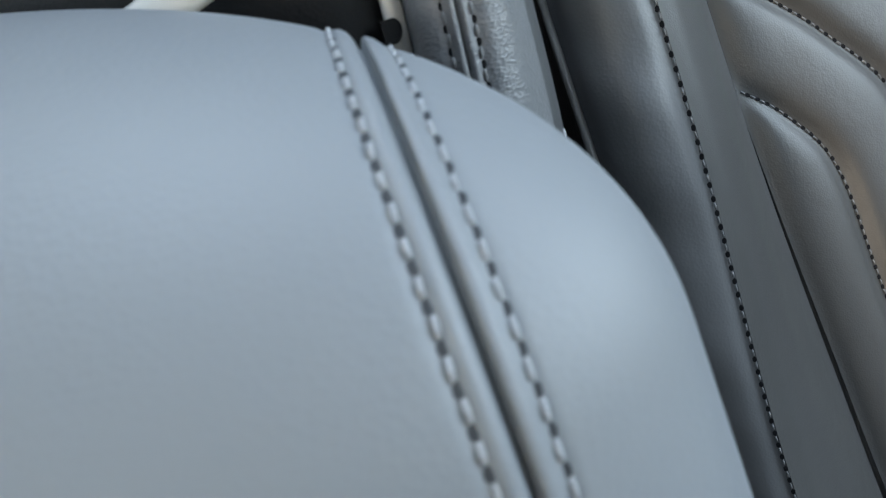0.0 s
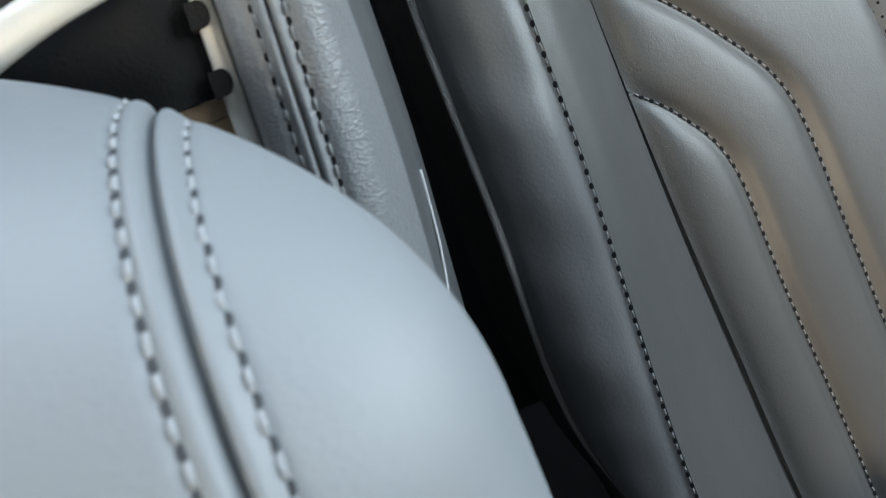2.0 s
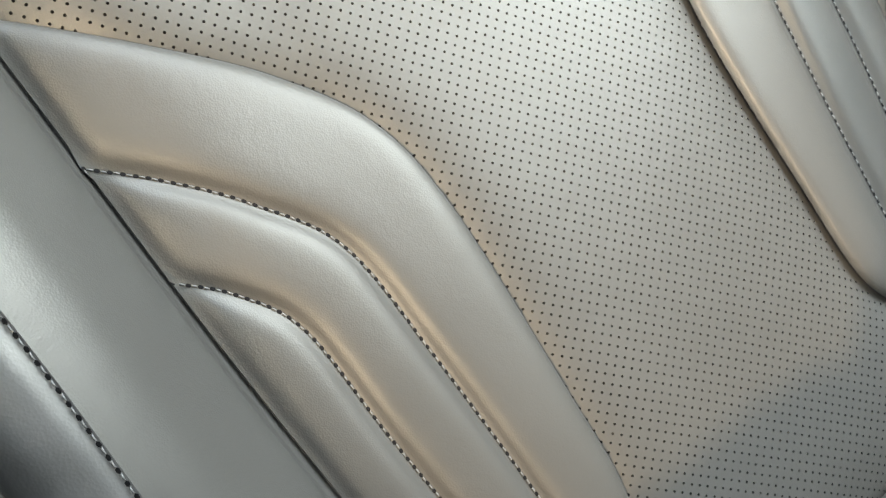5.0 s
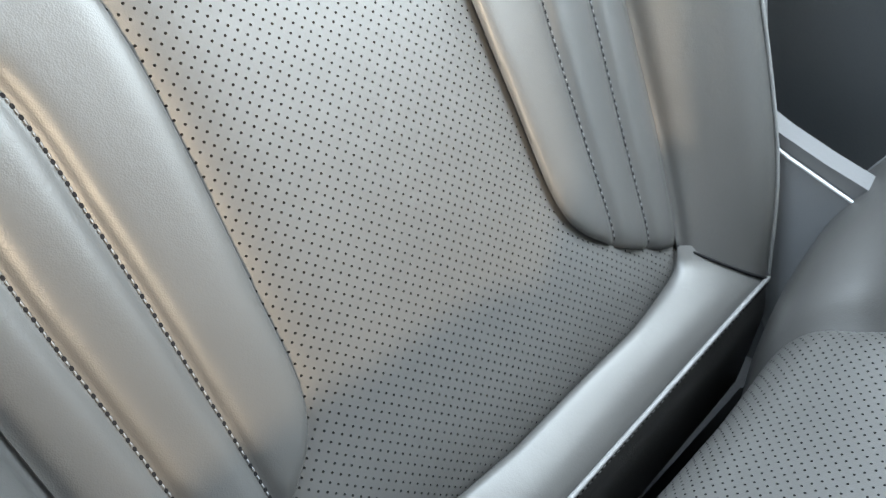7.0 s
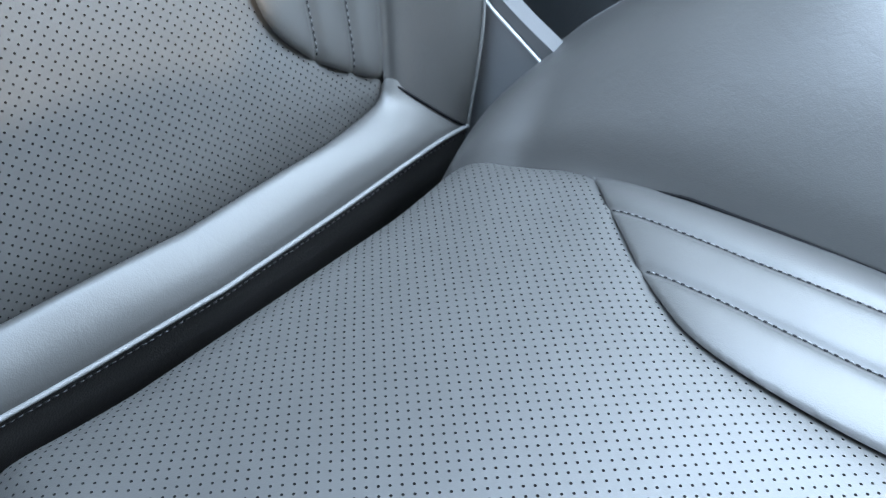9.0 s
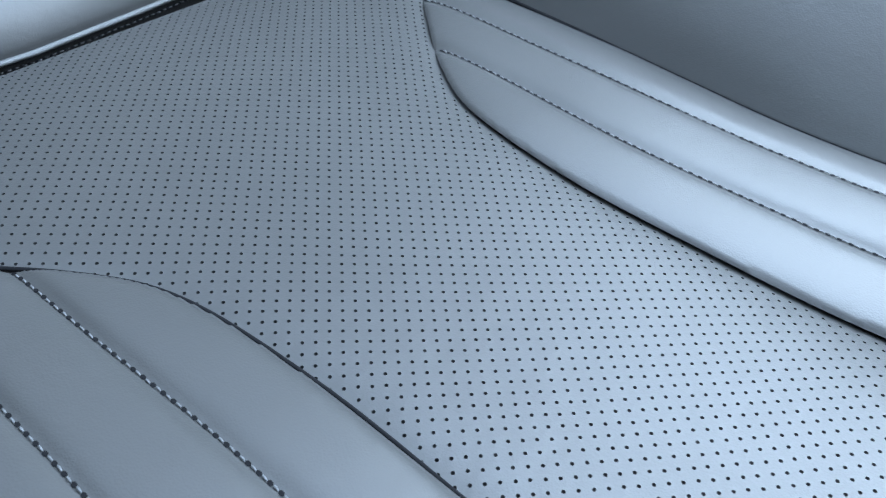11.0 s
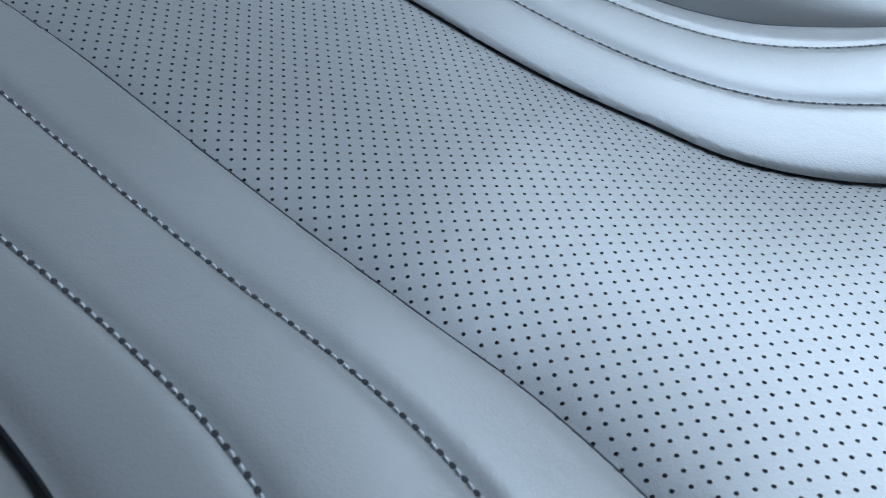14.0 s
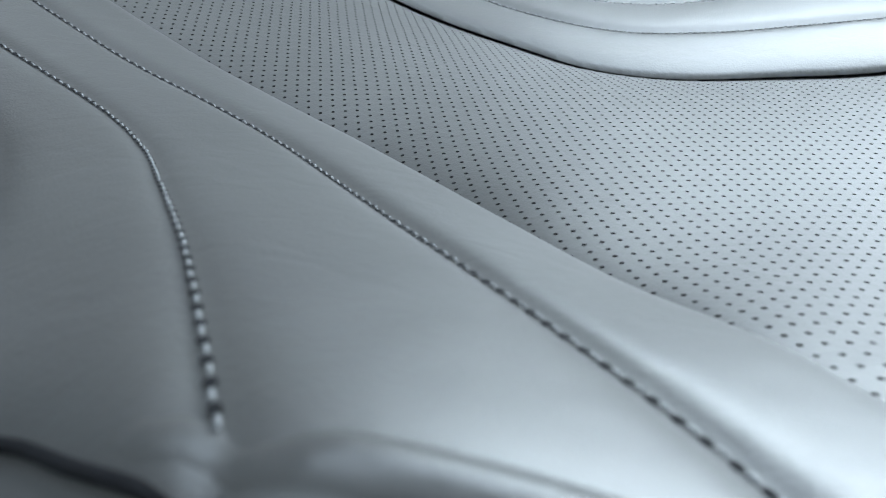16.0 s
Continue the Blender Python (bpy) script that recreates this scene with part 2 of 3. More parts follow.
# heights of the seam level along the cushion, at its four seam lines from the centre panel outwards
LEVEL_Y = [-0.68, -0.63, -0.59, -0.55, -0.51, -0.47, -0.43, -0.39, -0.34, -0.28, -0.22, -0.16, -0.1]
LEVELS = {
    "CS": [0.048, 0.0585, 0.049, 0.0317, 0.0218, 0.0133, 0.0097, 0.011, 0.0141, 0.0223, 0.0321, 0.0437, 0.0542],
    "C1": [0.058, 0.0615, 0.0557, 0.0471, 0.0361, 0.0255, 0.0182, 0.0163, 0.0177, 0.0247, 0.0335, 0.0434, 0.0542],
    "C2": [0.07, 0.0705, 0.0688, 0.0591, 0.0495, 0.0377, 0.0264, 0.0213, 0.0215, 0.0264, 0.0353, 0.0447, 0.0535],
    "CO": [0.062, 0.0614, 0.0584, 0.0495, 0.0404, 0.0326, 0.0247, 0.0192, 0.0182, 0.0241, 0.0331, 0.0436, 0.0536],
}


def along(line, level):
    """Places and heights of a seam line, by y; it runs straight on past its front end."""
    ahead = line[-1] - line[-4]
    line = np.vstack([line, line[-1] + 0.1 * ahead / np.linalg.norm(ahead)])
    order = np.argsort(line[:, 1])
    fine = curve(np.stack([LEVEL_Y, level], 1), 8)
    return lambda y: (np.interp(y, line[order, 1], line[order, 0]), np.interp(y, fine[:, 0], fine[:, 1]))


SEAM_LEVELS = [along(line, LEVELS[key]) for key, line in (("CS", CS), ("C1", C1), ("C2", C2), ("CO", CO))]


def cushion_base(x, y):
    """Height of the seam level of the cushion: a hollow that rises to the flared front corners and rolls off behind."""
    x, y = np.abs(np.asarray(x, float)), np.asarray(y, float)
    yc = np.clip(y, -0.6, 0.0)
    middle = -1.9574 * yc ** 4 - 3.4574 * yc ** 3 - 1.4099 * yc ** 2 - 0.0255 * yc + 0.0625
    rear = middle
    middle = middle + (0.0144 + 0.09 * (-0.41 - yc) - middle) * smoothstep(-yc, 0.36, 0.46)
    (x0, z0), *rest = [level(y) for level in SEAM_LEVELS]
    z = middle + (z0 - middle) * np.clip(x / x0, 0, 1) ** 2
    for x1, z1 in rest:
        z = np.where(x > x0, z0 + (z1 - z0) * np.clip((x - x0) / np.maximum(x1 - x0, 0.004), 0, 1), z)
        x0, z0 = x1, z1
    z = z + (rear - z) * smoothstep(y, -0.2, -0.11)
    z = z + 0.0025 * smoothstep(x, 0.115, 0.16) * smoothstep(y, -0.3, -0.12) + 0.004 * smoothstep(x, 0.08, 0.14) * smoothstep(y, -0.05, 0.0)
    z = z - np.clip(y - 0.012, 0, 1) ** 2 / 0.06 - np.clip(-0.64 - y, 0, 1) ** 2 / 0.03
    return z - np.clip(x - 0.14, 0, 1) ** 2 / 0.06 * smoothstep(y, -0.05, 0.02)


def cushion_point(x, y, h):
    return np.stack([x, y, cushion_base(x, y) + h], 1)


def back_base(x, z):
    tilt = 0.035 * (np.clip(z, 0.1, 0.4) - 0.25) * (1 - smoothstep(np.abs(x), 0.1, 0.17))
    return 0.122 + tilt + 0.35 * np.clip(z - 0.52, 0, 1) ** 2


def back_point(x, z, h):
    return np.stack([x, back_base(x, z) - h, z], 1)


def nearest(pts, line):
    best, spot = np.full(len(pts), 9.0), pts.copy()
    for a, b in zip(line[:-1], line[1:]):
        d = b - a
        t = np.clip(((pts - a) @ d) / max(d @ d, 1e-12), 0, 1)
        q = a + t[:, None] * d
        far = np.hypot(*(pts - q).T)
        closer = far < best
        best[closer], spot[closer] = far[closer], q[closer]
    return best, spot


def padding(p, rise, seams):
    """Height of a padded panel above its seam level. seams: lines at which it is drawn in, with depth, width and whether the valley is soft."""
    h, swell = rise(p), max(s[1] for s in seams if s[3])
    for line, depth, width, soft in seams:
        d = away(p, line)
        if soft:
            swell = swell * d * d / (d * d + width * width)
        else:
            h = h + depth * (1 - np.exp(-d / width))
    return h + swell


def field(name, ring, rise, place, mat, parent, label, seams, step=0.0014):
    """A padded panel: a sheet over the inside of a ring of seams, whose rim follows the seams exactly."""
    lo, hi = ring.min(0) - 0.004, ring.max(0) + 0.004
    xs, ys = np.arange(lo[0], hi[0] + step, step), np.arange(lo[1], hi[1] + step, step)
    X, Y = np.meshgrid(xs, ys, indexing="ij")
    p = np.stack([X.ravel(), Y.ravel()], 1)
    closed = np.vstack([ring, ring[:1]])
    rim, spot = nearest(p, closed)
    inside = within(p, ring)
    snap = np.where(inside, rim < 0.3 * step, rim < 1.6 * step)
    p = np.where(snap[:, None], spot, p)
    keep = inside | snap
    h = padding(p, rise, seams) - np.where(snap & (away(p, seams[0][0]) < 0.0004), 0.0012, 0.0)
    pos = place(p[:, 0], p[:, 1], h)
    ny = len(ys)
    k = keep.reshape(X.shape)
    core = (inside & ~snap).reshape(X.shape)
    ok = k[:-1, :-1] & k[1:, :-1] & k[1:, 1:] & k[:-1, 1:] & (core[:-1, :-1] | core[1:, :-1] | core[1:, 1:] | core[:-1, 1:])
    number = np.full(len(p), -1)
    ii, jj = np.nonzero(ok)
    a = ii * ny + jj
    quads = np.stack([a, a + ny, a + ny + 1, a + 1], 1)
    used = np.unique(quads)
    number[used] = np.arange(len(used))
    return part(name, pos[used], number[quads].tolist(), mat, parent, label)


def perforated(name, ring, height, place, mats, parent, label, pitch=0.00315, hole=0.00066, swell=0.0022, reach=0.004):
    """A leather sheet with real holes punched in a diamond lattice."""
    lo, hi = ring.min(0), ring.max(0)
    n0, n1 = int((hi[0] - lo[0]) / pitch) + 6, int((hi[1] - lo[1]) / pitch) + 6
    ia, ib = np.meshgrid(np.arange(n0), np.arange(n1), indexing="ij")
    even = ((ia + ib) % 2 == 0).ravel()
    ia, ib = ia.ravel()[even], ib.ravel()[even]
    x0, y0 = -pitch * (n0 // 2), lo[1] - 2 * pitch
    centre = np.stack([x0 + ia * pitch, y0 + ib * pitch], 1)
    closed = np.vstack([ring, ring[:1]])
    d = away(centre, closed) * np.where(within(centre, ring), 1, -1)
    keep = d > -0.0065
    ia, ib, centre, d = ia[keep], ib[keep], centre[keep], d[keep]
    jit = np.random.RandomState(4).normal(0, 0.00006, centre.shape)
    corners = {}
    V2, depth, F, I = [], [], [], []

    def corner(i, j):
        if (i, j) not in corners:
            corners[i, j] = len(V2)
            V2.append((x0 + i * pitch, y0 + j * pitch))
            depth.append(0.0)
        return corners[i, j]

    ang = np.arange(8) * np.pi / 4
    circle = np.stack([np.cos(ang), np.sin(ang)], 1)
    for i, j, c, dist, e in zip(ia.tolist(), ib.tolist(), centre, d, jit):
        q = [corner(i + 1, j), corner(i, j + 1), corner(i - 1, j), corner(i, j - 1)]
        if dist < 0.0011:
            F.append(tuple(q))
            I.append(0)
            continue
        k = len(V2)
        for radius, dip in ((hole, 0.0), (hole, 0.00004), (hole * 0.96, 0.0022)):
            V2 += [tuple(c + e + radius * r) for r in circle]
            depth += [dip] * 8
        for s in range(4):
            a, b = q[s], q[(s + 1) % 4]
            F.append((a, b, k + (2 * s + 2) % 8, k + 2 * s + 1, k + 2 * s))
            I.append(0)
        for s in range(8):
            F.append((k + 8 + s, k + 8 + (s + 1) % 8, k + 16 + (s + 1) % 8, k + 16 + s))
            I.append(1)
        F.append(tuple(k + 16 + s for s in range(8)))
        I.append(1)
    V2, depth = np.array(V2), np.array(depth)
    edge = away(V2, closed)
    inside = within(V2, ring)
    h = height(V2) + np.where(inside, swell * (1 - np.exp(-edge / reach)), -0.3 * edge) - depth
    return part(name, place(V2[:, 0], V2[:, 1], h), F, mats, parent, label, index=I)


# ---- cushion
FRONT = curve([(0.31, -0.455), (0.285, -0.479), (0.265, -0.5), (0.2555, -0.515), (0.2514, -0.5277), (0.2508, -0.54), (0.2497, -0.549), (0.2477, -0.558), (0.2438, -0.568), (0.2385, -0.58), (0.226, -0.61), (0.2, -0.64), (0.15, -0.648), (0.075, -0.652), (0.0, -0.652)], 8)


def cushion_rise(p):
    side = FRONT if p[:, 0].mean() > 0 else FRONT * MIRROR
    return bolster_rise(p) - 0.005 * np.exp(-away(p, side) / 0.006)


def bolster_rise(p):
    d = away(p, np.vstack([CS])) if p[:, 0].mean() > 0 else away(p, CS * MIRROR)
    return 0.0055 * (1 - np.exp(-d / 0.05))


def side_lines(sign):
    m = np.array([sign, 1.0])
    return CS * m, C1 * m, C2 * m, CO * m


REAR = curve([(0.177, -0.03), (0.176, 0.0), (0.167, 0.03), (0.15, 0.058), (0.12, 0.085)])
cushion_ring = np.vstack([CS[::-1], REAR, (REAR * MIRROR)[::-1], CS * MIRROR])
perforated("cushion_centre_panel", cushion_ring, lambda p: np.zeros(len(p)), cushion_point, [LEATHER, FOAM], SEAT, "perforated grey leather centre of the cushion", swell=0.003, reach=0.009)

brow = FRONT[(FRONT[:, 1] < -0.5575) & (FRONT[:, 1] > -0.609)]
corner = FRONT[(FRONT[:, 1] < -0.507) & (FRONT[:, 1] > -0.5575)]
for sign in (1.0, -1.0):
    cs, c1, c2, co = side_lines(sign)
    to1, after1 = upto(cs, c1[0])
    to2, after2 = upto(cs, c2[0])
    between = cs[len(to2) - 1:len(to1)]
    lip, mid1, mid2, outer = (cs, 0.0026 if sign > 0 else 0.0034, 0.006 if sign > 0 else 0.003, False), (c1, 0.0032, 0.0036, True), (c2, 0.0032, 0.0036, True), (co, 0.0032, 0.006, True)
    field("cushion_bolster_strip", np.vstack([c1, after1[::-1]]), cushion_rise, cushion_point, LEATHER, SEAT, "smooth padded leather strip", [lip, mid1, mid2, outer])
    field("cushion_bolster_strip", np.vstack([c2, brow * (sign, 1.0), c1[::-1], between[::-1]]), cushion_rise, cushion_point, LEATHER, SEAT, "smooth padded leather strip", [lip, mid1, mid2, outer])
    field("cushion_bolster_strip", np.vstack([co[co[:, 1] > -0.504], corner * (sign, 1.0), c2[::-1], to2[::-1]]), cushion_rise, cushion_point, LEATHER, SEAT, "smooth padded leather strip", [lip, mid1, mid2, outer])
    for line in (c1, c2):
        fine = resample(line, 0.002)[2:]
        h = padding(fine, cushion_rise, [lip, (line, 0.0032, 0.0036, True)]) + 0.0003
        V, F, I = stitch_mesh(cushion_point(fine[:, 0], fine[:, 1], h), np.tile((0.0, 0.0, 1.0), (len(fine), 1)))
        part("stitching", V, F, [THREAD, THREAD_DARK], SEAT, "row of grey thread stitches", index=I, kind="stuff")

line = resample(CS * MIRROR, 0.003)
V, F = tube(cushion_point(line[:, 0] + 0.0009, line[:, 1], np.full(len(line), 0.0013)), 0.0009, 6)
part("seam", V, F, THREAD_DARK, SEAT, "dark sewn seam round the cushion panel")
for sign in (1.0, -1.0):
    line = resample(CO * np.array([sign, 1.0]), 0.004)
    V, F = tube(cushion_point(line[:, 0], line[:, 1], np.clip(np.arange(len(line)) * 0.0006 - 0.002, -0.002, 0.0068)), 0.001, 6)
    part("seam", V, F, THREAD_DARK, SEAT, "dark sewn seam along the side bolster")

# the high outer bolster of the cushion: sections across, from the seam over the crest and down outside
front = np.vstack([FRONT, (FRONT * MIRROR)[-2::-1]])
run = np.gradient(front, axis=0)
run /= np.linalg.norm(run, axis=1)[:, None]
out = np.stack([run[:, 1], -run[:, 0]], 1)
side = smoothstep(np.abs(front[:, 0]), 0.17, 0.21)
level = cushion_base(front[:, 0], np.maximum(front[:, 1], -0.63)) + 0.003 + 0.005 * side
for end in (C1[-1], C2[-1]):
    level -= 0.0035 * np.exp(-(np.hypot(np.abs(front[:, 0]) - end[0], front[:, 1] - end[1]) / 0.006) ** 2)
rows = []
for (x, y), (u, w), z in zip(front, out, level):
    rows.append(curve([(x - 0.006 * u, y - 0.006 * w, z - 0.006), (x, y, z - 0.0035), (x + 0.002 * u, y + 0.002 * w, z - 0.0005), (x + 0.007 * u, y + 0.007 * w, z + 0.001), (x + 0.014 * u, y + 0.014 * w, z - 0.005), (x + 0.02 * u, y + 0.02 * w, z - 0.018), (x + 0.024 * u, y + 0.024 * w, z - 0.06), (x + 0.022 * u, y + 0.022 * w, -0.2)], 4))
V, F = loft(rows)
part("cushion_front_roll", V, F, LEATHER, SEAT, "rounded leather front edge of the cushion")
V, F = tube(np.column_stack([front, level - 0.002]), 0.0009, 6)
part("seam", V, F, THREAD_DARK, SEAT, "dark sewn seam along the front edge")

crest = curve([(0.1, 0.03), (0.055, 0.09), (0.0, 0.127), (-0.05, 0.15), (-0.1, 0.165), (-0.18, 0.17), (-0.27, 0.145), (-0.35, 0.1), (-0.43, 0.066), (-0.47, 0.06), (-0.5, 0.058), (-0.52, 0.045), (-0.535, 0.0)], 8)
inner_rear = np.array([(0.14, 0.1), (0.152, 0.05), (0.168, 0.0)])
seam_xy = np.vstack([inner_rear, CO])
for sign in (1.0, -1.0):
    rows = []
    order = np.argsort(seam_xy[:, 1])
    for y, top in crest:
        xi = np.interp(y, seam_xy[order, 1], seam_xy[order, 0])
        xi = xi + (0.03 * smoothstep(y, -0.03, 0.03) if sign < 0 else 0.0)
        zi = float(cushion_base(np.array([xi]), np.array([y]))[0]) + 0.006
        top = max(top, zi + 0.012) if y > -0.505 else top
        xo = max(0.325, xi + 0.05)
        w = xo - xi
        sec = curve([(xi - 0.004, zi - 0.01), (xi + 0.002, zi - 0.002), (xi + 0.1 * w, zi + 0.3 * (top - zi)), (xi + 0.32 * w, zi + 0.7 * (top - zi)), (xi + 0.6 * w, top - 0.006), (xi + 0.8 * w, top), (xi + 0.93 * w, top - 0.012), (xo, top - 0.05), (xo + 0.004, top - 0.12), (xo - 0.01, -0.2)], 5)
        rows.append([(sign * a, y, b) for a, b in sec])
    V, F = loft(rows)
    bolster = part("cushion_outer_bolster", V, F, LEATHER, SEAT, "large smooth rounded leather side bolster")
    hem = curve(np.array([r[26] for r in rows]) + (0.0, 0.0, 0.0006), 3)
    V, F = tube(hem, 0.0011, 6)
    part("piping", V, F, PIPING, bolster, "thin light piping along the crest")
    line = np.array([r[28] for r in rows])
    V, F, I = stitch_mesh(spread(curve(line, 3), 300), np.tile((0.2 * sign, 0.0, 1.0), (300, 1)), pitch=0.005)
    part("stitching", V, F, [THREAD, THREAD_DARK], bolster, "row of grey thread stitches", index=I, kind="stuff")

# ---- backrest
back_ring = np.vstack([BS[::-1], AP[:-1], (AP * MIRROR)[::-1], BS * MIRROR, [(-0.214, 0.56), (-0.2, 0.66), (0.2, 0.66), (0.214, 0.56)]])
perforated("backrest_centre_panel", back_ring, lambda p: np.zeros(len(p)), back_point, [LEATHER, FOAM], SEAT, "perforated grey leather centre of the backrest", swell=0.005, reach=0.013)


def back_rise(p):
    return np.zeros(len(p))


for sign in (1.0, -1.0):
    m = np.array([sign, 1.0])
    bs, b1, b2, bo = BS * m, B1 * m, B2 * m, BO * m
    to1, after1 = upto(bs, b1[0])
    to2, after2 = upto(bs, b2[0])
    o1, rest1 = upto(bo, b1[-1])
    o2, rest2 = upto(bo, b2[-1])
    o3, rest3 = upto(bo, bs[-1])
    lip, mid1, mid2, outer = (bs, 0.0045, 0.005, False), (b1, 0.004, 0.0046, True), (b2, 0.004, 0.0046, True), (bo, 0.0052, 0.006, True)
    field("backrest_bolster_strip", np.vstack([b1, bo[len(o1):len(o3)], after1[::-1]]), back_rise, back_point, LEATHER, SEAT, "smooth padded leather strip", [lip, mid1, mid2, outer])
    field("backrest_bolster_strip", np.vstack([b2, bo[len(o2):len(o1)], b1[::-1], bs[len(to2) - 1:len(to1)][::-1]]), back_rise, back_point, LEATHER, SEAT, "smooth padded leather strip", [lip, mid1, mid2, outer])
    field("backrest_bolster_strip", np.vstack([o2, b2[::-1], to2[::-1]]), back_rise, back_point, LEATHER, SEAT, "smooth padded leather strip", [lip, mid1, mid2, outer])
    for line, side in ((b1, o1), (b2, o2)):
        fine = resample(np.vstack([line, 0.75 * side[-1:] + 0.25 * line[-1:]]), 0.002)[2:]
        h = padding(fine, back_rise, [lip, (line, 0.004, 0.0046, True)]) + 0.0003
        V, F, I = stitch_mesh(back_point(fine[:, 0], fine[:, 1], h), np.tile((0.0, -1.0, 0.0), (len(fine), 1)))
        part("stitching", V, F, [THREAD, THREAD_DARK], SEAT, "row of grey thread stitches", index=I, kind="stuff")

# outer wings of the backrest
RIDGE = curve([(0.235, 0.1, 0.044), (0.241, 0.076, 0.132), (0.247, 0.065, 0.242), (0.246, 0.053, 0.358), (0.246, 0.05, 0.448), (0.233, 0.076, 0.514), (0.215, 0.13, 0.61)])
EDGE = curve([(0.244, 0.13, 0.06), (0.258, 0.106, 0.188), (0.277, 0.088, 0.267), (0.279, 0.065, 0.355), (0.276, 0.068, 0.449), (0.256, 0.09, 0.53), (0.23, 0.15, 0.63)])
N = 90
ridge, edge = spread(RIDGE, N), spread(EDGE, N)
seam = spread(BO, N)
seam3 = back_point(seam[:, 0], seam[:, 1], np.full(N, 0.0044))
for sign in (1.0, -1.0):
    m3 = np.array([sign, 1.0, 1.0])
    rows = []
    for s, r in zip(seam3, ridge):
        d = r - s
        out = np.array([-d[1] * 0 - 0.5, -0.85, 0.0]) * 0.5
        rows.append([s + np.array([-0.0008, 0.0006, 0]), s + np.array([0.0006, 0.0026, 0]), s + d * 0.07 + np.array([0.0, 0.002, 0]), s + d * 0.14 + out * 0.006, s + d * 0.3 + out * 0.013, s + d * 0.5 + out * 0.018, s + d * 0.7 + out * 0.018, s + d * 0.86 + out * 0.011, s + d * 0.95 + out * 0.004, r])
    V, F = loft([curve(q, 4) * m3 for q in rows])
    foot = curve(rows[0], 4) * m3
    wing = part("backrest_wing", V, F, LEATHER, SEAT, "smooth leather wing inside the stitched ridge")
    V, F = tube(foot[4:] + (0, -0.0008, 0.0004), 0.001, 6)
    part("seam", V, F, THREAD_DARK, SEAT, "dark sewn seam across the foot of the wing")
    rows = []
    for i, (r, e) in enumerate(zip(ridge, edge)):
        d = e - r
        puff = 0.008 + 0.0011 * math.sin(i * 0.55) + 0.0009 * math.sin(i * 0.23 + 1) + 0.0004 * math.sin(i * 1.37 + 2)
        n = np.cross(d, (0, 0.1, 1))
        n = n / np.linalg.norm(n)
        n = n if n[1] < 0 else -n
        rows.append([r, r + d * 0.06 + n * 0.0005, r + d * 0.2 + n * puff * 0.6, r + d * 0.5 + n * puff, r + d * 0.8 + n * puff * 0.7, r + d * 0.96 + n * puff * 0.1, e])
    V, F = loft([curve(q, 4) * m3 for q in rows])
    part("backrest_side_panel", V, F, LEATHER_SIDE, SEAT, "darker creased leather side of the backrest")
    V, F = loft([[e * m3, (e + (0.004, 0.03, 0)) * m3, (e + (-0.002, 0.12, 0)) * m3, (e + (-0.03, 0.16, 0)) * m3] for e in edge])
    part("backrest_back_shell", V, F, LEATHER_DARK, SEAT, "dark rear shell of the backrest")
    V, F = tube((edge + (-0.0002, -0.001, 0)) * m3, 0.0016)
    part("piping", V, F, PIPING_DARK, SEAT, "dark ribbed edge piping")
    V, F = tube((ridge + (seam3 - ridge) * 0.09 + (0, -0.0007, 0)) * m3, 0.0011)
    part("ridge_bead", V, F, PIPING, SEAT, "thin raised bead along the ridge")
    if sign > 0:
        V, F = tube((ridge + (0.0, -0.0008, 0.0)) * m3, 0.0012)
        part("piping", V, F, PIPING, SEAT, "light leather piping")
        continue
    stitch_line = (ridge + (edge - ridge) * 0.03 + (0, -0.0008, 0)) * m3
    V, F, I = stitch_mesh(stitch_line[4:], np.tile((0.4 * sign, -1.0, 0.0), (N - 4, 1)), pitch=0.005)
    part("stitching", V, F, [THREAD, THREAD_DARK], SEAT, "row of grey thread stitches", index=I, kind="stuff")

# apron below the backrest, with its piping and the dark valance
PI3 = curve([(0.235, 0.1, 0.045), (0.2, 0.094, 0.05), (0.153, 0.094, 0.048), (0.089, 0.096, 0.043), (0.0, 0.094, 0.041)])
ap, pi_line = spread(AP, 60), spread(PI3, 60)
ap3 = back_point(ap[:, 0], ap[:, 1], np.zeros(60))
ap3, pi_line = np.vstack([ap3, (ap3 * (-1, 1, 1))[-2::-1]]), np.vstack([pi_line, (pi_line * (-1, 1, 1))[-2::-1]])
rows = []
for a, b in zip(ap3, pi_line):
    d = b - a
    n = np.array((0, -0.75, 0.66))
    rows.append(curve([a + (0, 0.01, -0.002), a + (0, -0.001, -0.001), a + d * 0.01 + n * 0.0045, a + d * 0.1 + n * 0.0085, a + d * 0.35 + n * 0.0095, a + d * 0.62 + n * 0.0085, a + d * 0.88 + n * 0.0045, b], 4))
V, F = loft(rows)
part("backrest_apron", V, F, LEATHER, SEAT, "smooth leather band along the foot of the backrest")
V, F = tube(pi_line + (0, -0.0014, 0.0002), 0.0017)
part("piping", V, F, PIPING, SEAT, "light leather piping")
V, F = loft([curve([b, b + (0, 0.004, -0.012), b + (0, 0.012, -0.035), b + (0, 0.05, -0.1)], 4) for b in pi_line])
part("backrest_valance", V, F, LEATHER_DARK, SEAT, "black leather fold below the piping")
hem = spread(pi_line + (0, 0.0014, -0.0058), 240)
V, F, I = stitch_mesh(hem, np.tile((0.0, -1.0, 0.0), (240, 1)), pitch=0.0046, radius=0.00035)
part("stitching", V, F, [THREAD_HEM, THREAD_DARK], SEAT, "row of dark thread stitches", index=I, kind="stuff")

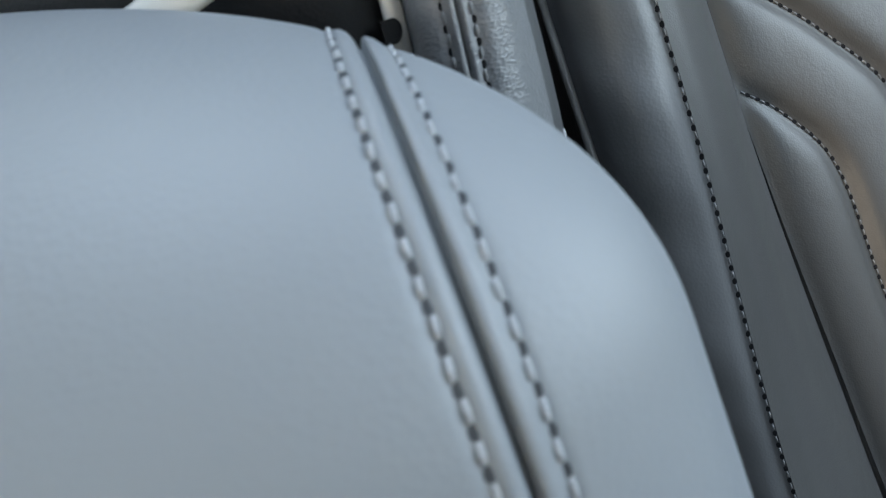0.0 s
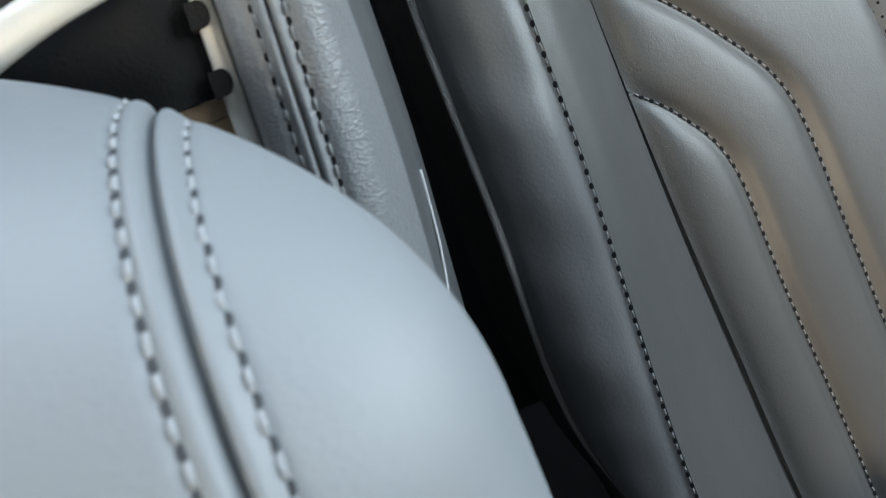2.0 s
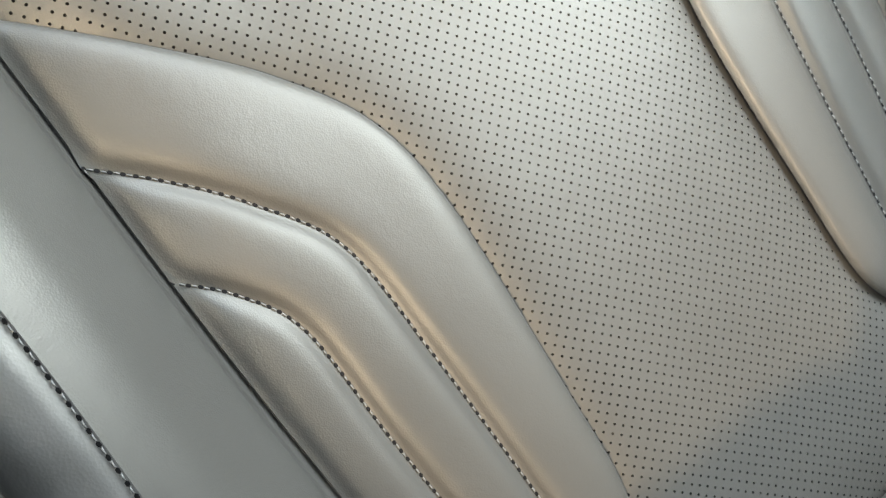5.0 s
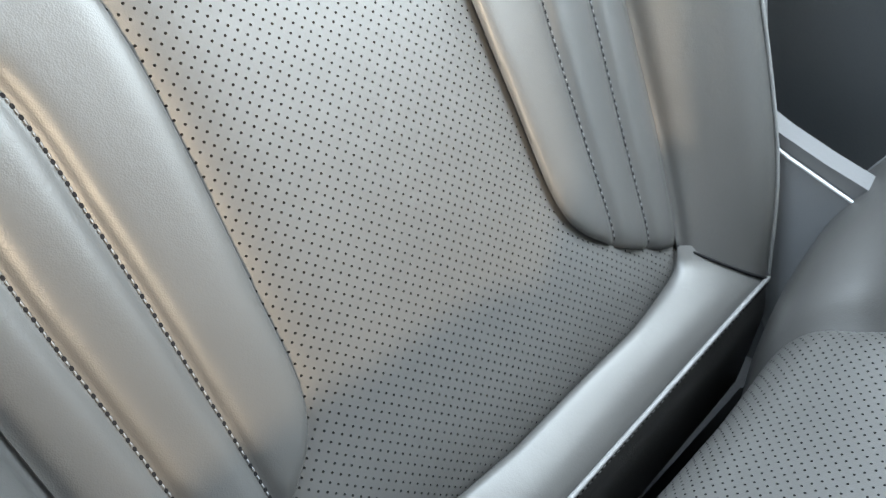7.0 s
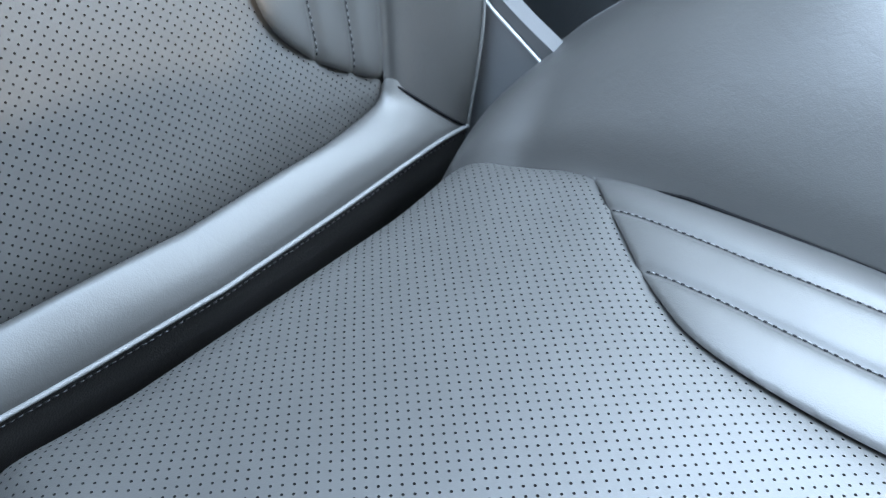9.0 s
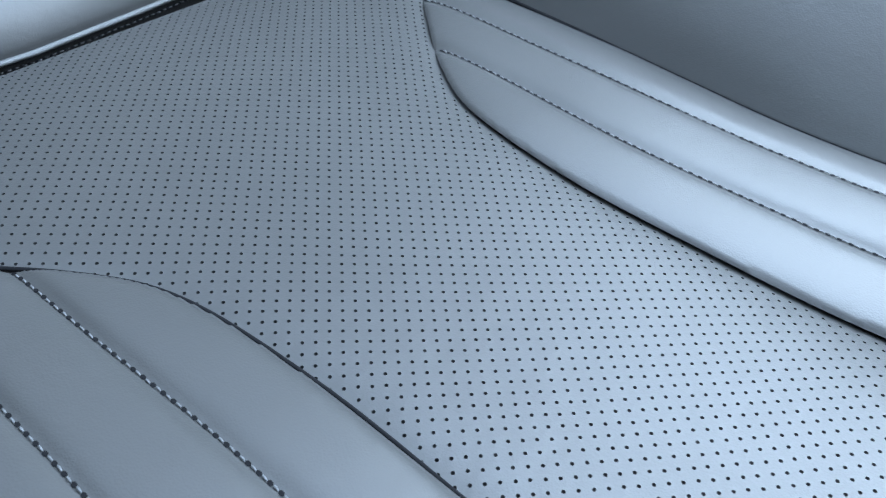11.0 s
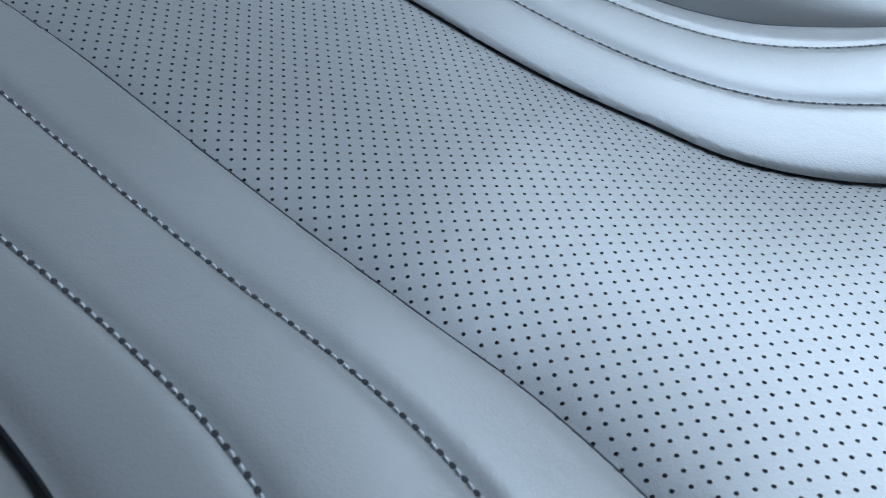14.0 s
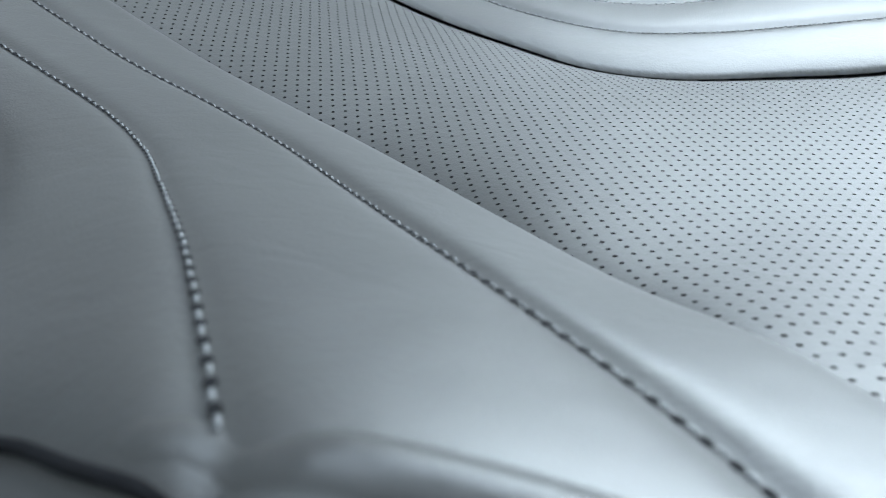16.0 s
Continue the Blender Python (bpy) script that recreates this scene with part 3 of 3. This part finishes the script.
# base under the cushion
V, F = box(-0.3, -0.6, -0.3, 0.3, 0.2, -0.12)
part("seat_base", V, F, BLACK, SEAT, "black base under the cushion")

# ---------------------------------------------------------------- padded armrest beside the seat
ARM = new("padded_armrest")
ARM.matrix_world = SEAT.matrix_world.copy()
tagged(ARM, "pale blue-grey leather armrest pad with a twin-stitched seam", "armrest")
SEAM_X = -0.3437
PAD_FOOT = 0.3479


def pad_point(x, a, out=0.0):
    """A point of the pad's skin: a is the angle from the front foot (0) over the top (90) to the rear (180)."""
    room = max(0.0, 1 - ((x + 0.833) / 0.5229) ** 0.817)
    d = x + 0.34
    u = (x - SEAM_X) / 0.001
    skin = out - 0.0026 * math.exp(-(u / 0.6) ** 2) + 0.0007 * (math.exp(-((u - 2.2) / 1.5) ** 2) + math.exp(-((u + 2.2) / 1.5) ** 2)) - 0.0004 * (math.exp(-((u - 4.6) / 1.2) ** 2) + math.exp(-((u + 4.6) / 1.2) ** 2))
    ca, sa = math.cos(a), math.sin(a)
    deep = (0.344 if ca > 0 else -0.0157) * (room * ca * ca) ** (1 / 1.6438)
    high = 0.2659 * (room * sa * sa) ** (1 / 2.0723)
    return (x, -0.0631 - 0.7579 * d - 0.6852 * d * d - deep - skin * ca, PAD_FOOT + 0.1377 * d + high + skin * sa)


stations = sorted(set([-0.3102 - 0.16 * (i / 60) ** 2 for i in range(61)] + [SEAM_X + 0.00022 * i for i in range(-36, 37)]))
angles = [math.pi * i / 80 for i in range(81)]
rows = []
for x in stations:
    ring = [pad_point(x, a) for a in angles]
    rows.append([(x, ring[0][1], ring[0][2] - d) for d in (0.4, 0.2, 0.08, 0.03)] + ring + [(x, ring[-1][1], ring[-1][2] - d) for d in (0.03, 0.4)])
V, F = loft(rows)
pad = part("pad", V, F, LEATHER_PAD, ARM, "smooth leather skin of the pad")
for side in (-0.0042, 0.0046):
    top = np.linspace(0, 130, 150)
    arc = [pad_point(SEAM_X + side, math.radians(a)) for a in top]
    foot = [(arc[0][0], arc[0][1], arc[0][2] - d) for d in np.linspace(0.1, 0.002, 60)]
    line = np.array(foot + arc)
    nor = np.array([(0.0, -1.0, 0.0)] * 60 + [(0.0, -math.cos(math.radians(a)), math.sin(math.radians(a))) for a in top])
    V, F, I = stitch_mesh(line, nor, pitch=0.0052, length=0.0036, radius=0.00046, lift=0.0003)
    part("stitching", V, F, [THREAD_PALE, NEEDLE], ARM, "row of pale thread stitches", index=I, kind="stuff")

# ---------------------------------------------------------------- upright pillar trim
PILLAR = new("pillar_trim")
# it stands close before the seat, a little smaller than drawn below
NEAR = Matrix.Translation((-0.2995, -0.0702, 0.7656))
PILLAR.matrix_world = NEAR @ Matrix.Scale(0.87, 4) @ NEAR.inverted() @ SEAT.matrix_world
tagged(PILLAR, "grained grey leather pillar trim with twin stitching and a metal strip", "pillar trim")
LEAN = (0.1, -0.15)
Z_REF = 0.42


def lean_to(x, y, z):
    return (x + LEAN[0] * (z - Z_REF), y + LEAN[1] * (z - Z_REF), z)


def extrude(section, z0, z1, steps=30):
    return loft([[lean_to(x, y, z) for x, y in section] for z in np.linspace(z0, z1, steps)])


groove = [(-0.3358, -0.004), (-0.3341, -0.011), (-0.3303, -0.0145), (-0.3277, -0.0152), (-0.3258, -0.0168), (-0.3247, -0.0162), (-0.3243, -0.0148), (-0.3239, -0.0162), (-0.3227, -0.017), (-0.3208, -0.0158), (-0.317, -0.0163), (-0.311, -0.0133), (-0.304, -0.004), (-0.2985, 0.01), (-0.2965, 0.03), (-0.3, 0.09)]
V, F = extrude(curve(groove, 5), -0.25, 0.8, 120)
V = [(x - 0.0045 * float(smoothstep(z, 0.375, 0.475)) * float(smoothstep(x - LEAN[0] * (z - Z_REF), -0.316, -0.304)), y, z) for x, y, z in V]
section = curve(groove, 5)
split = int(np.argmin(np.hypot(section[:, 0] + 0.3035, section[:, 1] + 0.0032)))
ridge_faces = [int(i % (len(section) - 1) >= split) for i in range(len(F))]
part("leather_cover", V, F, [LEATHER_GRAIN, PILLAR_SIDE], PILLAR, "grained grey leather cover with a smooth dark flank", index=ridge_faces)
for x, y in ((-0.3277, -0.0151), (-0.3208, -0.0158)):
    line = np.array([lean_to(x, y, z) for z in np.linspace(0.3, 0.56, 160)])
    V, F, I = stitch_mesh(line, np.tile((0.0, -1.0, 0.0), (160, 1)), pitch=0.0054, length=0.0034, radius=0.00045, lift=0.0003)
    part("stitching", V, F, [THREAD, THREAD_DARK], PILLAR, "row of grey thread stitches", index=I, kind="stuff")
V, F = extrude([(-0.3412, 0.03), (-0.3412, -0.003), (-0.3404, -0.005), (-0.3366, -0.005), (-0.3358, -0.003), (-0.3358, 0.03)], -0.25, 0.8)
part("metal_strip", V, F, SATIN, PILLAR, "satin metal edge strip")
# dark notches of the strip, drawn as black pieces laid on it
for i in range(5):
    z = 0.4167 + 0.0155 * i
    out = [(math.cos(a), math.sin(a)) for a in np.linspace(-1.5, 1.5, 9)]
    face = [(-0.3424, -0.003)] + [(-0.3396 + 0.0022 * c, 0.003 * w) for c, w in out] + [(-0.3424, 0.003)]
    V = [lean_to(x, y, z + dz) for y in (-0.0066, -0.001) for x, dz in face]
    n = len(face)
    F = [tuple(range(n)), tuple(range(2 * n - 1, n - 1, -1))] + [(j, (j + 1) % n, n + (j + 1) % n, n + j) for j in range(n)]
    part("clip", V, F, BLACK, PILLAR, "rounded black piece that draws a dark notch", smooth=False)
V, F = extrude([(-0.56, 0.1), (-0.56, 0.06), (-0.36, 0.002), (-0.3413, -0.002), (-0.3413, 0.1)], 0.4149, 0.8)
part("black_panel", V, F, BLACK, PILLAR, "black recessed panel")
# added black sheet that stands in for the dark of the gap behind
V, F = box(-1.2, 0.102, -0.3, -0.36, 0.13, 0.85)
part("gap_shade_sheet", V, F, BLACK, PILLAR, "wide black sheet added to darken the gap behind the pillar", smooth=False)
for i in range(26):
    z = 0.4147 - 0.0052 * i
    V, F = extrude([(-0.56, 0.1), (-0.56, 0.062), (-0.55, 0.057), (-0.36, 0.002), (-0.3413, 0.002), (-0.3413, 0.1)], z - 0.0048, z, 2)
    k = len(V)
    V = [(x, y - (0.0 if j % 6 in (0, 5) else 0.0006 * (j > 5)), zz) for j, (x, y, zz) in enumerate(V)]
    part("wood_slat", V, F + [tuple(range(6)), tuple(range(11, 5, -1))], WOOD, PILLAR, "brown ribbed wood slat", smooth=False)
blade = curve([(-0.407, -0.006, 0.435), (-0.372, -0.012, 0.443), (-0.353, -0.012, 0.4445), (-0.3425, -0.0085, 0.4445)], 6)
rows = []
for i, q in enumerate(blade):
    w = 0.0055 * math.sin(math.pi * min(1, 0.5 + 0.5 * i / (len(blade) - 1))) + 0.0003
    rows.append([q + np.array((0.0, -0.35 * w * math.sin(a), w * math.cos(a))) for a in np.arange(10) * math.pi / 5])
V, F = loft(rows, wrap=True)
part("lever", V, F, SATIN, PILLAR, "pale satin blade-shaped lever")
# the edge's glint, drawn as a thin pale tube
glint = curve([(-0.3035, 0.0125, 0.379), (-0.3065, 0.012, 0.358), (-0.3105, 0.0105, 0.341), (-0.3136, 0.0085, 0.327)], 8)
V, F = tube(glint, 0.00045, 6)
part("glint_line", V, F, BRIGHT, PILLAR, "thin pale line that draws the glint on the edge")

# ---------------------------------------------------------------- trim plate on the far side of the seat
PLATE = new("side_trim_plate")
PLATE.matrix_world = SEAT.matrix_world.copy()
tagged(PLATE, "grained grey side trim plate with a bright inlaid line", "trim plate")


def plate(outline, x0, x1):
    n = len(outline)
    V = [(x, y, z) for x in (x0, x1) for y, z in outline]
    return V, [tuple(range(n)), tuple(range(2 * n - 1, n - 1, -1))] + [(j, (j + 1) % n, n + (j + 1) % n, n + j) for j in range(n)]


V, F = plate([(0.125, 0.178), (0.075, 0.127), (0.041, 0.096), (-0.12, -0.042), (-0.12, -0.1), (0.125, -0.1)], 0.252, 0.27)
part("grained_plate", V, F, LEATHER_GRAIN, PLATE, "grained grey plate", smooth=False)
V, F = plate([(0.125, 0.194), (0.077, 0.1425), (0.053, 0.121), (0.031, 0.1035), (-0.12, -0.028), (-0.12, -0.0405), (0.041, 0.0975), (0.075, 0.1285), (0.125, 0.1795)], 0.254, 0.27)
part("smooth_band", V, F, LEATHER_SIDE, PLATE, "smooth grey band", smooth=False)
V, F = tube(np.array([(0.2515, 0.125, 0.179), (0.2515, 0.075, 0.128), (0.2515, 0.041, 0.0968), (0.2515, -0.12, -0.0415)]), 0.0013, 6)
part("bright_line", V, F, BRIGHT, PLATE, "thin bright inlaid line")

# ---------------------------------------------------------------- cabin
def slab(name, x0, y0, z0, x1, y1, z1, mat, label):
    V, F = box(x0, y0, z0, x1, y1, z1)
    return tagged(mesh_ob(name, V, F, mat, False), label, kind="structure")


slab("floor", -1.3, -1.3, -0.06, 0.9, 1.6, 0.0, CARPET, "dark carpeted car floor")
slab("wall_far", 0.48, -1.0, 0.0, 0.54, 0.9, 0.75, TRIM, "dark charcoal trim panel beyond the seat")
slab("wall_far_rear", 0.48, 0.08, 0.75, 0.54, 0.9, 1.25, TRIM, "dark charcoal trim of the rear side post")
slab("wall_rear", -1.3, 0.85, 0.0, 0.54, 0.9, 1.25, BLACK, "dark rear of the cabin")
slab("wall_near", -1.35, -1.3, 0.0, -1.3, 0.9, 0.72, TRIM, "dark door panel")
slab("wall_near_rear", -1.35, 0.25, 0.72, -1.3, 0.9, 1.25, TRIM, "dark trim of the near side post")
slab("wall_near_rail", -1.35, -1.3, 1.2, -1.3, 0.25, 1.25, TRIM, "dark rail over the side window")
# unseen panel, its edge set to keep the sun off the far wing
slab("front_sun_block", -0.52, -1.06, 0.7, 0.54, -1.0, 1.25, TRIM, "unseen dark panel added to shade the far side of the backrest")
slab("header_rail", -1.3, -1.06, 1.2, -0.52, -1.0, 1.25, TRIM, "dark rail over the windscreen")
# the headliner lies round unseen roof openings, added for the two roof lamps
slab("ceiling", -1.35, 0.38, 1.25, 0.54, 0.95, 1.3, HEADLINER, "grey cloth headliner")
slab("ceiling_front", -1.35, -1.06, 1.25, 0.54, -0.36, 1.3, HEADLINER, "grey cloth headliner")
slab("ceiling_side", -1.35, -0.36, 1.25, -0.55, 0.38, 1.3, HEADLINER, "grey cloth headliner")
slab("ceiling_middle", -0.07, -0.36, 1.25, -0.01, 0.38, 1.3, HEADLINER, "grey cloth headliner")
slab("ceiling_near", -0.55, -0.36, 1.25, -0.07, -0.08, 1.3, HEADLINER, "grey cloth headliner")
slab("ceiling_far", 0.43, -0.36, 1.25, 0.54, 0.38, 1.3, HEADLINER, "grey cloth headliner")

# unseen crest and posts, added and outlined to throw the shade over the backrest
crest_x = [-1.3, -0.95, -0.835, -0.775, -0.723, -0.68, -0.657, -0.63, -0.606, -0.59, -0.5, -0.2, 0.2, 0.54]
crest_z = [0.815, 0.815, 0.813, 0.805, 0.803, 0.795, 0.781, 0.806, 0.828, 0.845, 0.79, 0.77, 0.77, 0.77]
xs = np.linspace(-1.3, 0.54, 180)
zs = np.interp(xs, crest_x, crest_z)
V, F = loft([[(x, -1.1, 0.0), (x, -1.06, z - 0.06), (x, -1.01, z - 0.01), (x, -0.99, z), (x, -1.05, z - 0.005), (x, -1.3, z - 0.06), (x, -1.3, 0.0)] for x, z in zip(xs, zs)])
tagged(mesh_ob("crest_sun_block", V, F, TRIM), "unseen dark crest shaped to shade the foot of the backrest", kind="structure")
# added blocker: keeps the sun off the near wing and pad
V, F = box(-1.3, -1.04, 0.7, -0.895, -0.96, 1.2)
V = [(-1.008 if x > -1 and z > 1 else x, y, z) for x, y, z in V]
tagged(mesh_ob("near_sun_block", V, F, TRIM, False), "unseen dark post added to shade the near wing and pad", kind="structure")
# added bar: its shadow falls on the far backrest strips
V, F = box(-0.605, -1.02, 0.8, -0.553, -0.98, 1.2)
tagged(mesh_ob("middle_sun_block", V, F, TRIM, False), "unseen dark bar added to shade the far backrest strips", kind="structure")
